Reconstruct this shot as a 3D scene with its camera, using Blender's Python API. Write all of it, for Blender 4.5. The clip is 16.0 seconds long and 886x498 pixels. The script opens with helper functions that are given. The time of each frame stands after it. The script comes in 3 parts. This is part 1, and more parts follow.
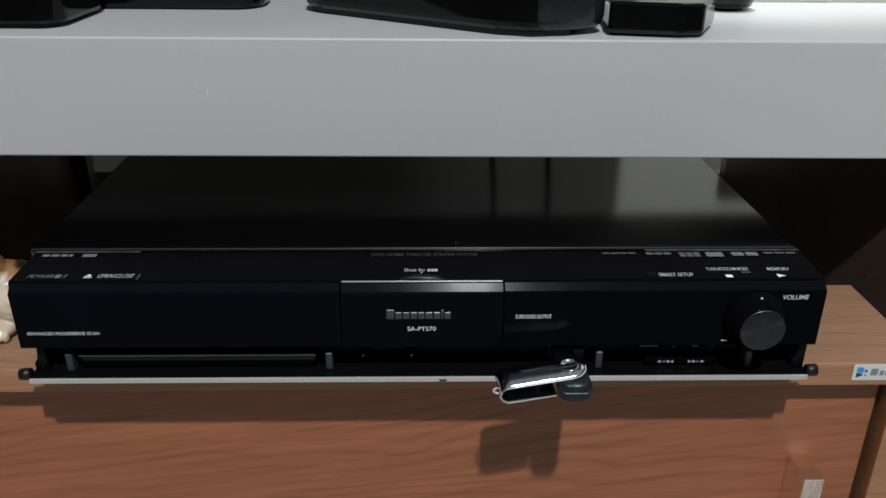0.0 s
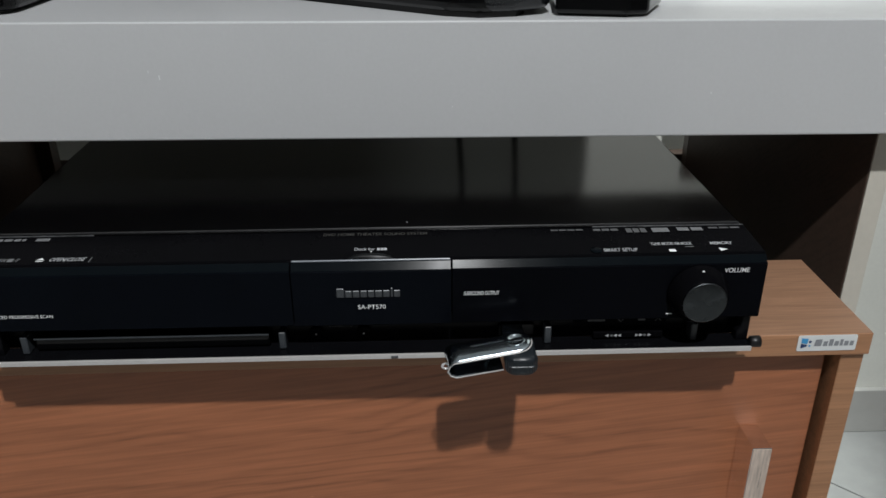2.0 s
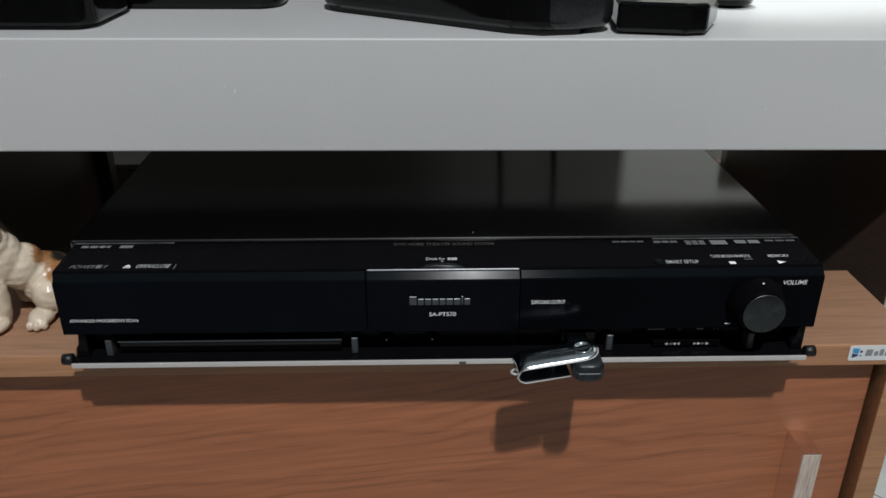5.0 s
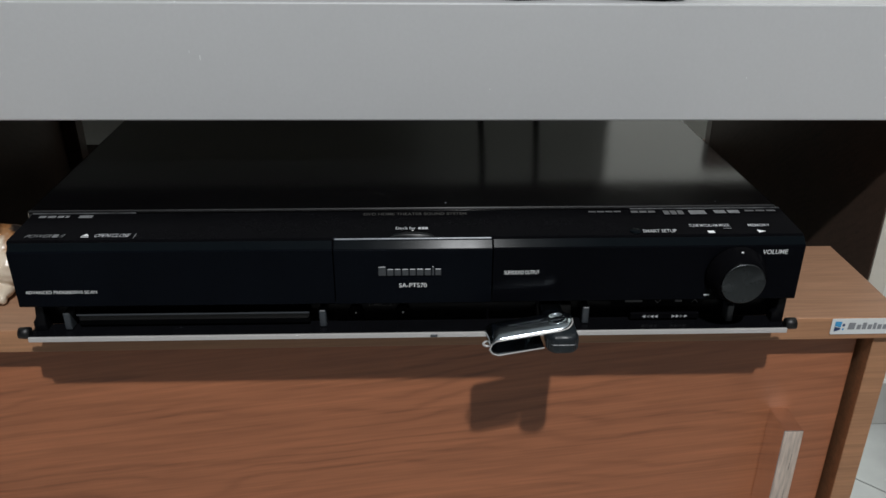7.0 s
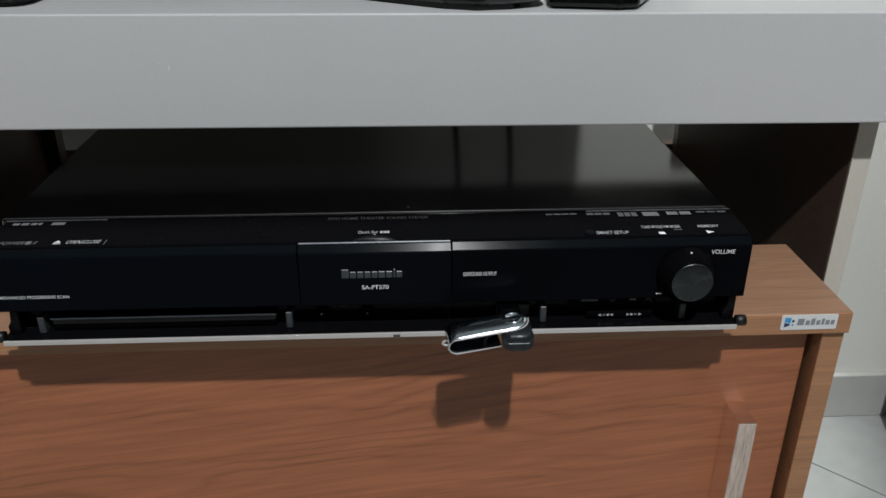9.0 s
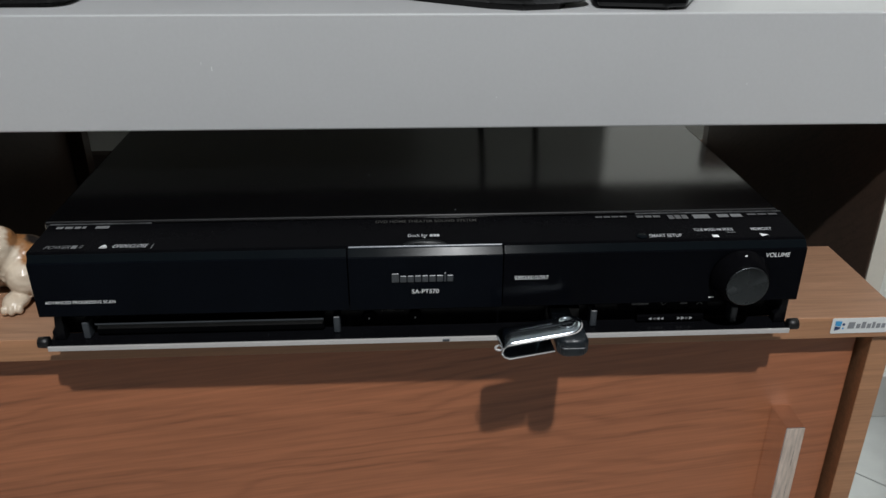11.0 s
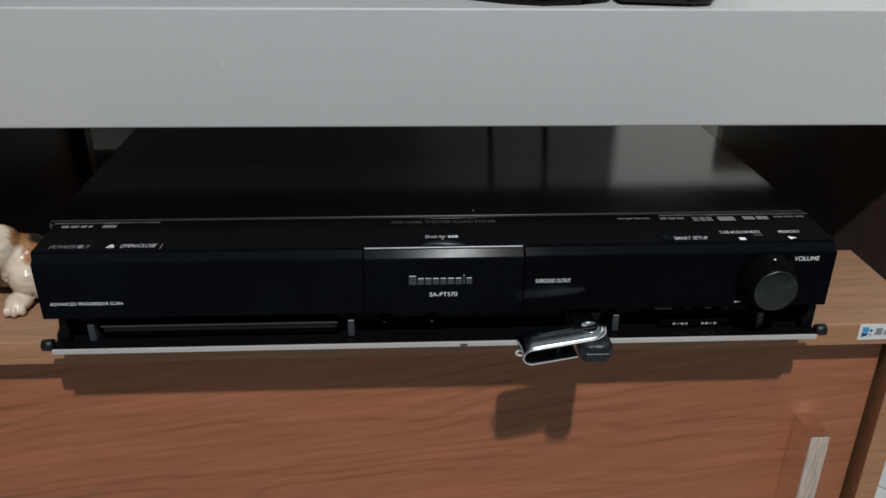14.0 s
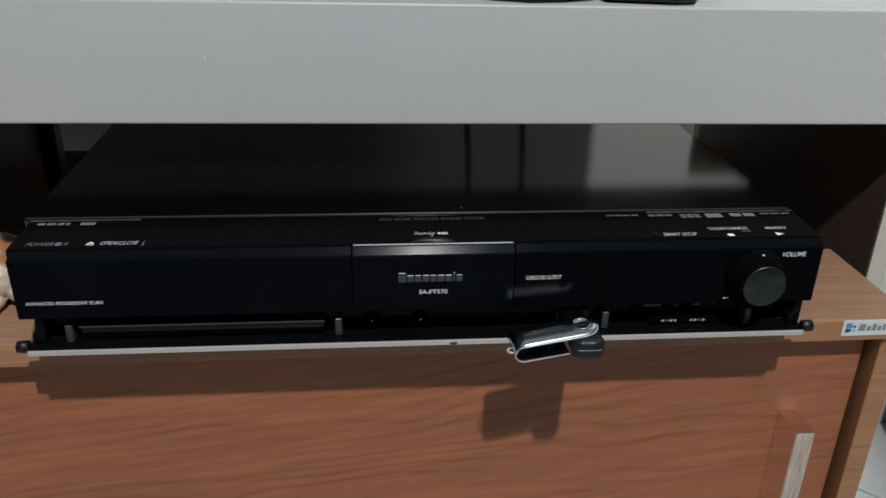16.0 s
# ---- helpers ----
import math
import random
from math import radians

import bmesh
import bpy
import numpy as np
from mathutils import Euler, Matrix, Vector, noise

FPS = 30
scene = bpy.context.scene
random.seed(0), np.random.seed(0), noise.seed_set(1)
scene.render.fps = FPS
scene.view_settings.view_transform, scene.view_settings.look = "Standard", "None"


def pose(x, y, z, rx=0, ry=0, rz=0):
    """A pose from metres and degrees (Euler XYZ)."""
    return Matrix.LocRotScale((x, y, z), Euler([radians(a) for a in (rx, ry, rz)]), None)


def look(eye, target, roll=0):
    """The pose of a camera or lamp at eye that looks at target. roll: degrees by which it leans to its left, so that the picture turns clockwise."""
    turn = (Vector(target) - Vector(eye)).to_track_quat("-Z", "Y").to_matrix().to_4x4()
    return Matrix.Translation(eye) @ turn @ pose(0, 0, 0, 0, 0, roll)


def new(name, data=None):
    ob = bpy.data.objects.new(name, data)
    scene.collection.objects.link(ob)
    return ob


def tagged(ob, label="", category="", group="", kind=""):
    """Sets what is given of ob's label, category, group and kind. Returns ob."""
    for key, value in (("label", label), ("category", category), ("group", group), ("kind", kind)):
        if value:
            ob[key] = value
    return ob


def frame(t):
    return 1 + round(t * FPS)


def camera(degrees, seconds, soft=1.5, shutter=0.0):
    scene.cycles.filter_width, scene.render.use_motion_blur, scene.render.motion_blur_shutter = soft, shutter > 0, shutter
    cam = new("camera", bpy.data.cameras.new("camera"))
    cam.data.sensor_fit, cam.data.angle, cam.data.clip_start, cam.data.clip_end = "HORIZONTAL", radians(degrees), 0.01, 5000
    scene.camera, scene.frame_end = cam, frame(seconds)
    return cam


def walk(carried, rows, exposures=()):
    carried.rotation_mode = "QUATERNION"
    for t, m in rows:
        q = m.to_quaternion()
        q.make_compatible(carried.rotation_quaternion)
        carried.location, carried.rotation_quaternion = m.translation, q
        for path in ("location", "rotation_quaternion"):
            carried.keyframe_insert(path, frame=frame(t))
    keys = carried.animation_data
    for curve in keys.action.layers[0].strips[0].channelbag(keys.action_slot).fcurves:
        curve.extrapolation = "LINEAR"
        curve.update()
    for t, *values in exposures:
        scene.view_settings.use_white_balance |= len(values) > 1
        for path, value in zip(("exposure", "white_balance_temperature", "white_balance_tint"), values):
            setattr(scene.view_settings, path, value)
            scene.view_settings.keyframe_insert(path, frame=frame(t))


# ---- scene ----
cam = camera(57.9, 16.0, soft=1.5, shutter=0.4)
H = 0.43  # height of the cabinet top over the floor
PATH = [
    (0, (0.007, -0.374, 0.254), (0.034, 1.444, -0.58), -0.0),
    (0.5, (0.009, -0.373, 0.255), (0.04, 1.437, -0.595), -0.0),
    (1, (0.015, -0.372, 0.252), (0.042, 1.436, -0.602), -0.5),
    (1.5, (0.016, -0.377, 0.254), (0.043, 1.425, -0.614), -0.7),
    (2, (0.029, -0.383, 0.252), (0.082, 1.421, -0.608), -0.5),
    (2.5, (0.025, -0.393, 0.26), (0.09, 1.411, -0.601), -0.4),
    (3, (-0.025, -0.407, 0.263), (0.013, 1.402, -0.588), -1.0),
    (3.5, (-0.04, -0.408, 0.26), (-0.017, 1.4, -0.596), -0.3),
    (4, (-0.035, -0.405, 0.264), (-0.012, 1.398, -0.6), 0.3),
    (4.5, (-0.016, -0.4, 0.268), (0.011, 1.405, -0.594), -0.1),
    (7, (0.006, -0.39, 0.245), (0.06, 1.411, -0.622), -0.0),
    (7.5, (0.01, -0.395, 0.251), (0.072, 1.405, -0.62), 0.0),
    (8, (0.016, -0.401, 0.254), (0.075, 1.396, -0.621), -0.2),
    (8.5, (0.022, -0.401, 0.254), (0.088, 1.395, -0.623), -0.2),
    (9, (0.024, -0.404, 0.255), (0.095, 1.394, -0.619), -0.3),
    (9.5, (0.013, -0.401, 0.253), (0.083, 1.395, -0.625), -0.6),
    (10, (-0.001, -0.397, 0.255), (0.07, 1.4, -0.621), -0.5),
    (12.5, (-0.01, -0.395, 0.254), (0.068, 1.4, -0.625), -0.2),
    (13, (-0.019, -0.387, 0.247), (0.052, 1.41, -0.629), -0.1),
    (13.5, (-0.017, -0.383, 0.249), (0.062, 1.414, -0.626), 0.1),
    (14, (-0.017, -0.383, 0.248), (0.067, 1.416, -0.622), 0.1),
    (14.5, (-0.018, -0.379, 0.247), (0.101, 1.418, -0.623), 0.6),
    (15, (-0.014, -0.374, 0.241), (0.149, 1.428, -0.612), 1.2),
    (15.5, (-0.014, -0.378, 0.242), (0.149, 1.424, -0.61), 1.2),
    (16, (-0.03, -0.38, 0.239), (0.141, 1.424, -0.608), 1.1),
]

walk(cam, [(t, look(Vector(eye) + Vector((0, 0, H)), Vector(target) + Vector((0, 0, H)), roll)) for t, eye, target, roll in PATH],
     exposures=[(0.0, 0.0), (16.0, 0.0)])

# ---- world and lamps ----
world = bpy.data.worlds.new("world")
world.use_nodes = True
world.node_tree.nodes["Background"].inputs[0].default_value = (0.6, 0.7, 1.0, 1)
world.node_tree.nodes["Background"].inputs[1].default_value = 0.02
scene.world = world
ROOM_X0, ROOM_X1, ROOM_Y0, ROOM_Y1, ROOM_Z = -2.9, 2.6, -5.1, 0.464, 2.6


def bulb(name, x, y, z, watts, radius, colour):
    lamp = bpy.data.lights.new(name, "POINT")
    lamp.energy, lamp.shadow_soft_size, lamp.color = watts, radius, colour
    ob = new(name, lamp)
    ob.location = (x, y, z)
    return ob


bulb("ceiling_bulb_light", 0.15, -1.27, 2.42, 179, 0.035, (0.965, 0.985, 1.0))
downlight = bpy.data.lights.new("wall_downlight", "SPOT")
downlight.energy, downlight.shadow_soft_size, downlight.color = 150, 0.025, (0.95, 1.0, 0.98)
downlight.spot_size, downlight.spot_blend = radians(19), 0.6
new("wall_downlight", downlight).matrix_world = look((0.27, 0.395, 2.42), (0.262, 0.43, 0.5))


# ---- materials ----
def material(name, base, rough=0.5, metal=0.0, grain=0.06, scale=60.0, fine=600.0, bump=0.05, bump_m=0.0004, coat=0.0, stretch=(1, 1, 1), spec=0.5):
    """A surface whose colour and gloss vary at two scales, with fine relief. grain: how far the colour varies."""
    m = bpy.data.materials.new(name)
    m.use_nodes = True
    n, link = m.node_tree.nodes, m.node_tree.links.new
    b = n["Principled BSDF"]
    b.inputs["Metallic"].default_value = metal
    b.inputs["Coat Weight"].default_value = coat
    b.inputs["Coat Roughness"].default_value = 0.08
    b.inputs["Specular IOR Level"].default_value = spec
    co, mp = n.new("ShaderNodeTexCoord"), n.new("ShaderNodeMapping")
    link(co.outputs["Object"], mp.inputs[0])
    mp.inputs["Scale"].default_value = stretch
    big, small = n.new("ShaderNodeTexNoise"), n.new("ShaderNodeTexNoise")
    for t, s in ((big, scale), (small, fine)):
        link(mp.outputs[0], t.inputs["Vector"])
        t.inputs["Scale"].default_value, t.inputs["Detail"].default_value = s, 4
    mix = n.new("ShaderNodeMath")
    mix.operation = "ADD"
    link(big.outputs[0], mix.inputs[0]), link(small.outputs[0], mix.inputs[1])
    ramp = n.new("ShaderNodeMapRange")
    link(mix.outputs[0], ramp.inputs[0])
    ramp.inputs[1].default_value, ramp.inputs[2].default_value = 0.6, 1.4
    ramp.inputs[3].default_value, ramp.inputs[4].default_value = 1 - grain, 1 + grain
    tint = n.new("ShaderNodeVectorMath")
    tint.operation = "SCALE"
    tint.inputs[0].default_value = base
    link(ramp.outputs[0], tint.inputs["Scale"])
    link(tint.outputs[0], b.inputs["Base Color"])
    gloss = n.new("ShaderNodeMapRange")
    link(big.outputs[0], gloss.inputs[0])
    gloss.inputs[1].default_value, gloss.inputs[2].default_value = 0.3, 0.7
    gloss.inputs[3].default_value, gloss.inputs[4].default_value = rough * 0.88, rough * 1.12
    link(gloss.outputs[0], b.inputs["Roughness"])
    if bump:
        bm = n.new("ShaderNodeBump")
        bm.inputs["Strength"].default_value, bm.inputs["Distance"].default_value = bump, bump_m
        link(small.outputs[0], bm.inputs["Height"])
        link(bm.outputs[0], b.inputs["Normal"])
    return m


def wood(name, base, lines=0.22, rough=0.42, step=0.0085, tilt=0.10):
    """Printed wood laminate: long wavering grain lines along x, fine pores, broad tone changes, gentle gloss."""
    m = bpy.data.materials.new(name)
    m.use_nodes = True
    n, link = m.node_tree.nodes, m.node_tree.links.new
    b = n["Principled BSDF"]

    def math_node(op, a, c=None, d=None):
        k = n.new("ShaderNodeMath")
        k.operation = op
        for slot, v in enumerate((a, c, d)):
            if v is None:
                continue
            if isinstance(v, (int, float)):
                k.inputs[slot].default_value = v
            else:
                link(v, k.inputs[slot])
        return k.outputs[0]

    co, lean, sep = n.new("ShaderNodeTexCoord"), n.new("ShaderNodeMapping"), n.new("ShaderNodeSeparateXYZ")
    link(co.outputs["Object"], lean.inputs[0])
    lean.inputs["Rotation"].default_value = (0, tilt, 0)
    link(lean.outputs[0], sep.inputs[0])

    def cloud(stretch, scale, detail=3):
        mp, t = n.new("ShaderNodeMapping"), n.new("ShaderNodeTexNoise")
        link(lean.outputs[0], mp.inputs[0])
        mp.inputs["Scale"].default_value = stretch
        link(mp.outputs[0], t.inputs["Vector"])
        t.inputs["Scale"].default_value, t.inputs["Detail"].default_value = scale, detail
        return t.outputs[0]

    across = math_node("ADD", sep.outputs[1], sep.outputs[2])
    warp = cloud((1.0, 2.6, 2.6), 3.2, 2)
    wobble = cloud((3.0, 12.0, 12.0), 6.0, 2)
    phase = math_node("MULTIPLY_ADD", across, 6.2832 / step, math_node("MULTIPLY_ADD", warp, 64.0, math_node("MULTIPLY", wobble, 7.0)))
    line = math_node("POWER", math_node("MULTIPLY_ADD", math_node("SINE", phase), 0.5, 0.5), 3.5)
    mask = n.new("ShaderNodeMapRange")
    link(cloud((2.5, 16.0, 16.0), 2.2, 2), mask.inputs[0])
    mask.inputs[1].default_value, mask.inputs[2].default_value = 0.36, 0.64
    line = math_node("MULTIPLY", line, mask.outputs[0])
    pores = cloud((9.0, 260.0, 260.0), 2.0, 5)
    broad = cloud((1.2, 6.0, 6.0), 2.0, 2)
    tone = math_node("MULTIPLY_ADD", line, -lines, 1.0)
    tone = math_node("MULTIPLY_ADD", math_node("SUBTRACT", pores, 0.5), 0.72, tone)
    streak = cloud((4.0, 70.0, 70.0), 1.6, 3)
    tone = math_node("MULTIPLY_ADD", math_node("SUBTRACT", streak, 0.5), 0.46, tone)
    tone = math_node("MULTIPLY_ADD", math_node("SUBTRACT", broad, 0.5), 0.22, tone)
    tint = n.new("ShaderNodeVectorMath")
    tint.operation = "SCALE"
    tint.inputs[0].default_value = base
    link(tone, tint.inputs["Scale"])
    link(tint.outputs[0], b.inputs["Base Color"])
    link(math_node("MULTIPLY_ADD", pores, 0.15, rough - 0.07), b.inputs["Roughness"])
    bm = n.new("ShaderNodeBump")
    bm.inputs["Strength"].default_value, bm.inputs["Distance"].default_value = 0.10, 0.0003
    link(pores, bm.inputs["Height"])
    link(bm.outputs[0], b.inputs["Normal"])
    return m


M_WALL = material("wall_paint", (0.76, 0.77, 0.71), 0.7, grain=0.04, scale=3, fine=220, bump=0.15, bump_m=0.001)
# for the unseen room walls, coloured dark so little light bounces back
M_FAR = material("dark_unseen_wall_paint", (0.13, 0.12, 0.115), 0.8, grain=0.05, scale=2, fine=150)
M_CEIL = material("ceiling_paint", (0.42, 0.43, 0.45), 0.8, grain=0.03, scale=2, fine=150)
M_TILE = material("floor_tile_glaze", (0.36, 0.37, 0.36), 0.18, grain=0.08, scale=5, fine=40, bump=0.03)
M_GROUT = material("grout", (0.25, 0.25, 0.24), 0.9, grain=0.15, scale=40)
M_BASEB = material("skirting_tile", (0.50, 0.50, 0.475), 0.22, grain=0.06, scale=6, fine=50, bump=0.03)
M_SLAB = material("grey_white_lacquer", (0.55, 0.558, 0.566), 0.38, grain=0.025, scale=9, fine=420, bump=0.10, bump_m=0.0003)
M_EDGE = material("cream_edge_band", (0.60, 0.57, 0.50), 0.45, grain=0.04, scale=12, fine=300)
M_DARK = wood("dark_brown_laminate", (0.068, 0.042, 0.030), 0.2, 0.5)
M_TOP = wood("tan_wood_laminate", (0.335, 0.186, 0.112), 0.16, 0.42, 0.011, 0.03)
M_DOOR = wood("brown_wood_laminate", (0.372, 0.136, 0.062), 0.24, 0.40, 0.0105, 0.12)
M_TEDGE = wood("pale_tan_edging", (0.41, 0.205, 0.105), 0.08, 0.42, 0.011, 0.03)
# shade of the cabinet's gaps is put into this board colour
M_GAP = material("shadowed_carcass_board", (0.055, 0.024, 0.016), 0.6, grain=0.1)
M_GLOSS = material("gloss_black_plastic", (0.0018, 0.0019, 0.0022), 0.08, grain=0.2, scale=30, bump=0.0, spec=0.3)
M_COVER = material("satin_black_lid", (0.0018, 0.0018, 0.0022), 0.11, grain=0.2, scale=25, bump=0.0, spec=1.0)
M_FRONT = material("blue_black_front", (0.0025, 0.0034, 0.0055), 0.21, grain=0.25, scale=30, bump=0.0, spec=0.04)
M_FRONT2 = material("smoked_display_window", (0.0025, 0.0028, 0.0040), 0.2, grain=0.3, scale=14, bump=0.0, spec=0.02)
M_BEVEL = material("slate_bevel_plastic", (0.0040, 0.0058, 0.0074), 0.165, grain=0.1, scale=50, bump=0.0, spec=0.018)
M_TAB = material("worn_black_tab", (0.006, 0.007, 0.008), 0.34, grain=0.3, scale=150, bump=0.0, spec=0.25)
M_STRIP = material("satin_black_strip", (0.0030, 0.0030, 0.0037), 0.16, grain=0.2, scale=40, bump=0.0, spec=0.008)
M_MATT = material("matt_black_plastic", (0.0035, 0.0035, 0.004), 0.45, grain=0.25, scale=60, fine=1500, bump=0.15, bump_m=0.0002)
M_BAY = material("black_bay_plastic", (0.0038, 0.0039, 0.0048), 0.2, grain=0.2, scale=60, bump=0.0, spec=0.10)
M_SLATE = material("slate_rubber_plastic", (0.010, 0.014, 0.018), 0.38, grain=0.15, scale=80)
# light grey that stands in for the bulb's glint on the dock lid
M_GLINT = material("painted_glint_edge", (0.20, 0.22, 0.25), 0.25, grain=0.2, scale=40)
M_TRIM = material("patchy_grey_groove_edge", (0.075, 0.078, 0.082), 0.4, grain=0.8, scale=90, fine=500, bump=0.0)
M_RIB = material("grey_plastic_rib", (0.040, 0.046, 0.053), 0.4, grain=0.1)
M_SMOKE = material("smoky_polished_plastic", (0.014, 0.015, 0.017), 0.2, grain=0.2, scale=40, bump=0.0)
M_KNOB = material("spun_dark_metal", (0.066, 0.072, 0.076), 0.27, metal=1.0, grain=0.1, scale=80, bump=0.0)
spun = M_KNOB.node_tree.nodes.new("ShaderNodeTangent")
spun.direction_type, spun.axis = "RADIAL", "Y"
M_KNOB.node_tree.links.new(spun.outputs[0], M_KNOB.node_tree.nodes["Principled BSDF"].inputs["Tangent"])
M_KNOB.node_tree.nodes["Principled BSDF"].inputs["Anisotropic"].default_value = 0.85
M_SILVER = material("silver_trim", (0.62, 0.60, 0.59), 0.38, metal=0.35, grain=0.05, scale=30)
M_CHROME = material("brushed_steel", (0.56, 0.63, 0.68), 0.17, metal=1.0, grain=0.06, scale=60, stretch=(0.1, 1, 1))
# pale streaky colour holds the reflection on the handle's front
M_HFACE = material("painted_reflection_metal", (0.70, 0.58, 0.50), 0.30, metal=0.40, grain=0.40, scale=75, stretch=(1, 1, 0.12))
M_HANDLE = material("polished_aluminium", (0.86, 0.82, 0.79), 0.15, metal=1.0, grain=0.05, scale=70, bump=0.0, stretch=(1, 1, 0.06))
M_INK = material("white_print", (0.86, 0.87, 0.88), 0.5, grain=0.12, scale=300)
M_DIM = material("grey_print", (0.16, 0.165, 0.17), 0.5, grain=0.3, scale=300)
M_INK2 = material("pale_print", (0.50, 0.51, 0.53), 0.5, grain=0.3, scale=400)
M_FAINT2 = material("soft_grey_print", (0.085, 0.087, 0.090), 0.5, grain=0.4, scale=300)
M_FAINT = material("faint_print", (0.045, 0.043, 0.040), 0.5, grain=0.4, scale=300)
M_BADGE = material("grey_badge", (0.055, 0.060, 0.066), 0.35, metal=0.2, grain=0.15, scale=200)
M_STICK = material("white_sticker", (0.72, 0.74, 0.74), 0.35, grain=0.03)
M_CYAN = material("light_blue_print", (0.05, 0.32, 0.62), 0.4, grain=0.05)
M_NAVY = material("navy_print", (0.02, 0.045, 0.13), 0.4, grain=0.05)
M_GREYINK = material("grey_letter_print", (0.24, 0.25, 0.27), 0.4, grain=0.05)
M_PINK = material("pink_label", (0.55, 0.06, 0.22), 0.4, grain=0.05)
M_CABLE = material("black_cable", (0.010, 0.010, 0.010), 0.45, grain=0.2)


# ---- mesh helpers ----
def part(name, bm, mat, parent=None, label="", smooth=False, at=None):
    me = bpy.data.meshes.new(name)
    bmesh.ops.recalc_face_normals(bm, faces=bm.faces)
    for f in bm.faces:
        f.smooth = smooth
    bm.to_mesh(me)
    bm.free()
    me.materials.append(mat)
    ob = new(name, me)
    if parent:
        ob.parent = parent
    if at:
        ob.location = at
    if label:
        tagged(ob, label=label)
    return ob


def thing(name, at, label, category, group="", kind=""):
    return_ob = new(name)
    return_ob.location = at
    return_ob.empty_display_size = 0.02
    return tagged(return_ob, label=label, category=category, group=group, kind=kind)


def box(x0, x1, y0, y1, z0, z1, bevel=0.0, seg=2, bm=None):
    own = bm is None
    bm = bm or bmesh.new()
    made = bmesh.ops.create_cube(bm, size=1)["verts"]
    bmesh.ops.scale(bm, vec=(x1 - x0, y1 - y0, z1 - z0), verts=made)
    bmesh.ops.translate(bm, vec=((x0 + x1) / 2, (y0 + y1) / 2, (z0 + z1) / 2), verts=made)
    if bevel:
        edges = list({e for v in made for e in v.link_edges})
        bmesh.ops.bevel(bm, geom=edges, offset=bevel, segments=seg, affect="EDGES", profile=0.5)
    return bm


def prism(points, axis, a, b, bevel=0.0, seg=2):
    """A closed outline drawn in the plane across axis and pulled from a to b."""
    bm = bmesh.new()
    order = {"x": lambda p, v: (v, p[0], p[1]), "y": lambda p, v: (p[0], v, p[1]), "z": lambda p, v: (p[0], p[1], v)}[axis]
    lo = [bm.verts.new(order(p, a)) for p in points]
    hi = [bm.verts.new(order(p, b)) for p in points]
    bm.faces.new(lo), bm.faces.new(list(reversed(hi)))
    n = len(points)
    for i in range(n):
        bm.faces.new((lo[i], hi[i], hi[(i + 1) % n], lo[(i + 1) % n]))
    bmesh.ops.recalc_face_normals(bm, faces=bm.faces)
    if bevel:
        bmesh.ops.bevel(bm, geom=list(bm.edges), offset=bevel, segments=seg, affect="EDGES", profile=0.5)
    return bm


def lathe(profile, steps=48, axis="y"):
    """Turns a profile of (radius, height) round an axis through the origin."""
    bm = bmesh.new()
    rings = []
    for r, h in profile:
        ring = []
        for i in range(steps):
            a = 2 * math.pi * i / steps
            c, d = r * math.cos(a), r * math.sin(a)
            ring.append(bm.verts.new((c, h, d) if axis == "y" else (c, d, h) if axis == "z" else (h, c, d)))
        rings.append(ring)
    for p, q in zip(rings, rings[1:]):
        for i in range(steps):
            bm.faces.new((p[i], p[(i + 1) % steps], q[(i + 1) % steps], q[i]))
    bm.faces.new(rings[0]), bm.faces.new(list(reversed(rings[-1])))
    return bm


def rounded(x0, x1, y0, y1, r, steps=6):
    """The outline of a rounded rectangle."""
    pts = []
    for cx, cy, a0 in ((x1 - r, y1 - r, 0), (x0 + r, y1 - r, 90), (x0 + r, y0 + r, 180), (x1 - r, y0 + r, 270)):
        for i in range(steps + 1):
            a = radians(a0 + 90 * i / steps)
            pts.append((cx + r * math.cos(a), cy + r * math.sin(a)))
    return pts


def tube(points, radius, steps=8):
    """A round cord along a line of points."""
    bm = bmesh.new()
    pts = [Vector(p) for p in points]
    rings = []
    for i, p in enumerate(pts):
        d = (pts[min(i + 1, len(pts) - 1)] - pts[max(i - 1, 0)]).normalized()
        u = d.orthogonal().normalized()
        u = (Vector((1, 0, 0)) - d * d.x).normalized() if abs(d.x) < 0.9 else (Vector((0, 0, 1)) - d * d.z).normalized()
        v = d.cross(u)
        rings.append([bm.verts.new(p + radius * (math.cos(2 * math.pi * k / steps) * u + math.sin(2 * math.pi * k / steps) * v)) for k in range(steps)])
    for p, q in zip(rings, rings[1:]):
        for k in range(steps):
            bm.faces.new((p[k], p[(k + 1) % steps], q[(k + 1) % steps], q[k]))
    bm.faces.new(rings[0]), bm.faces.new(list(reversed(rings[-1])))
    return bm


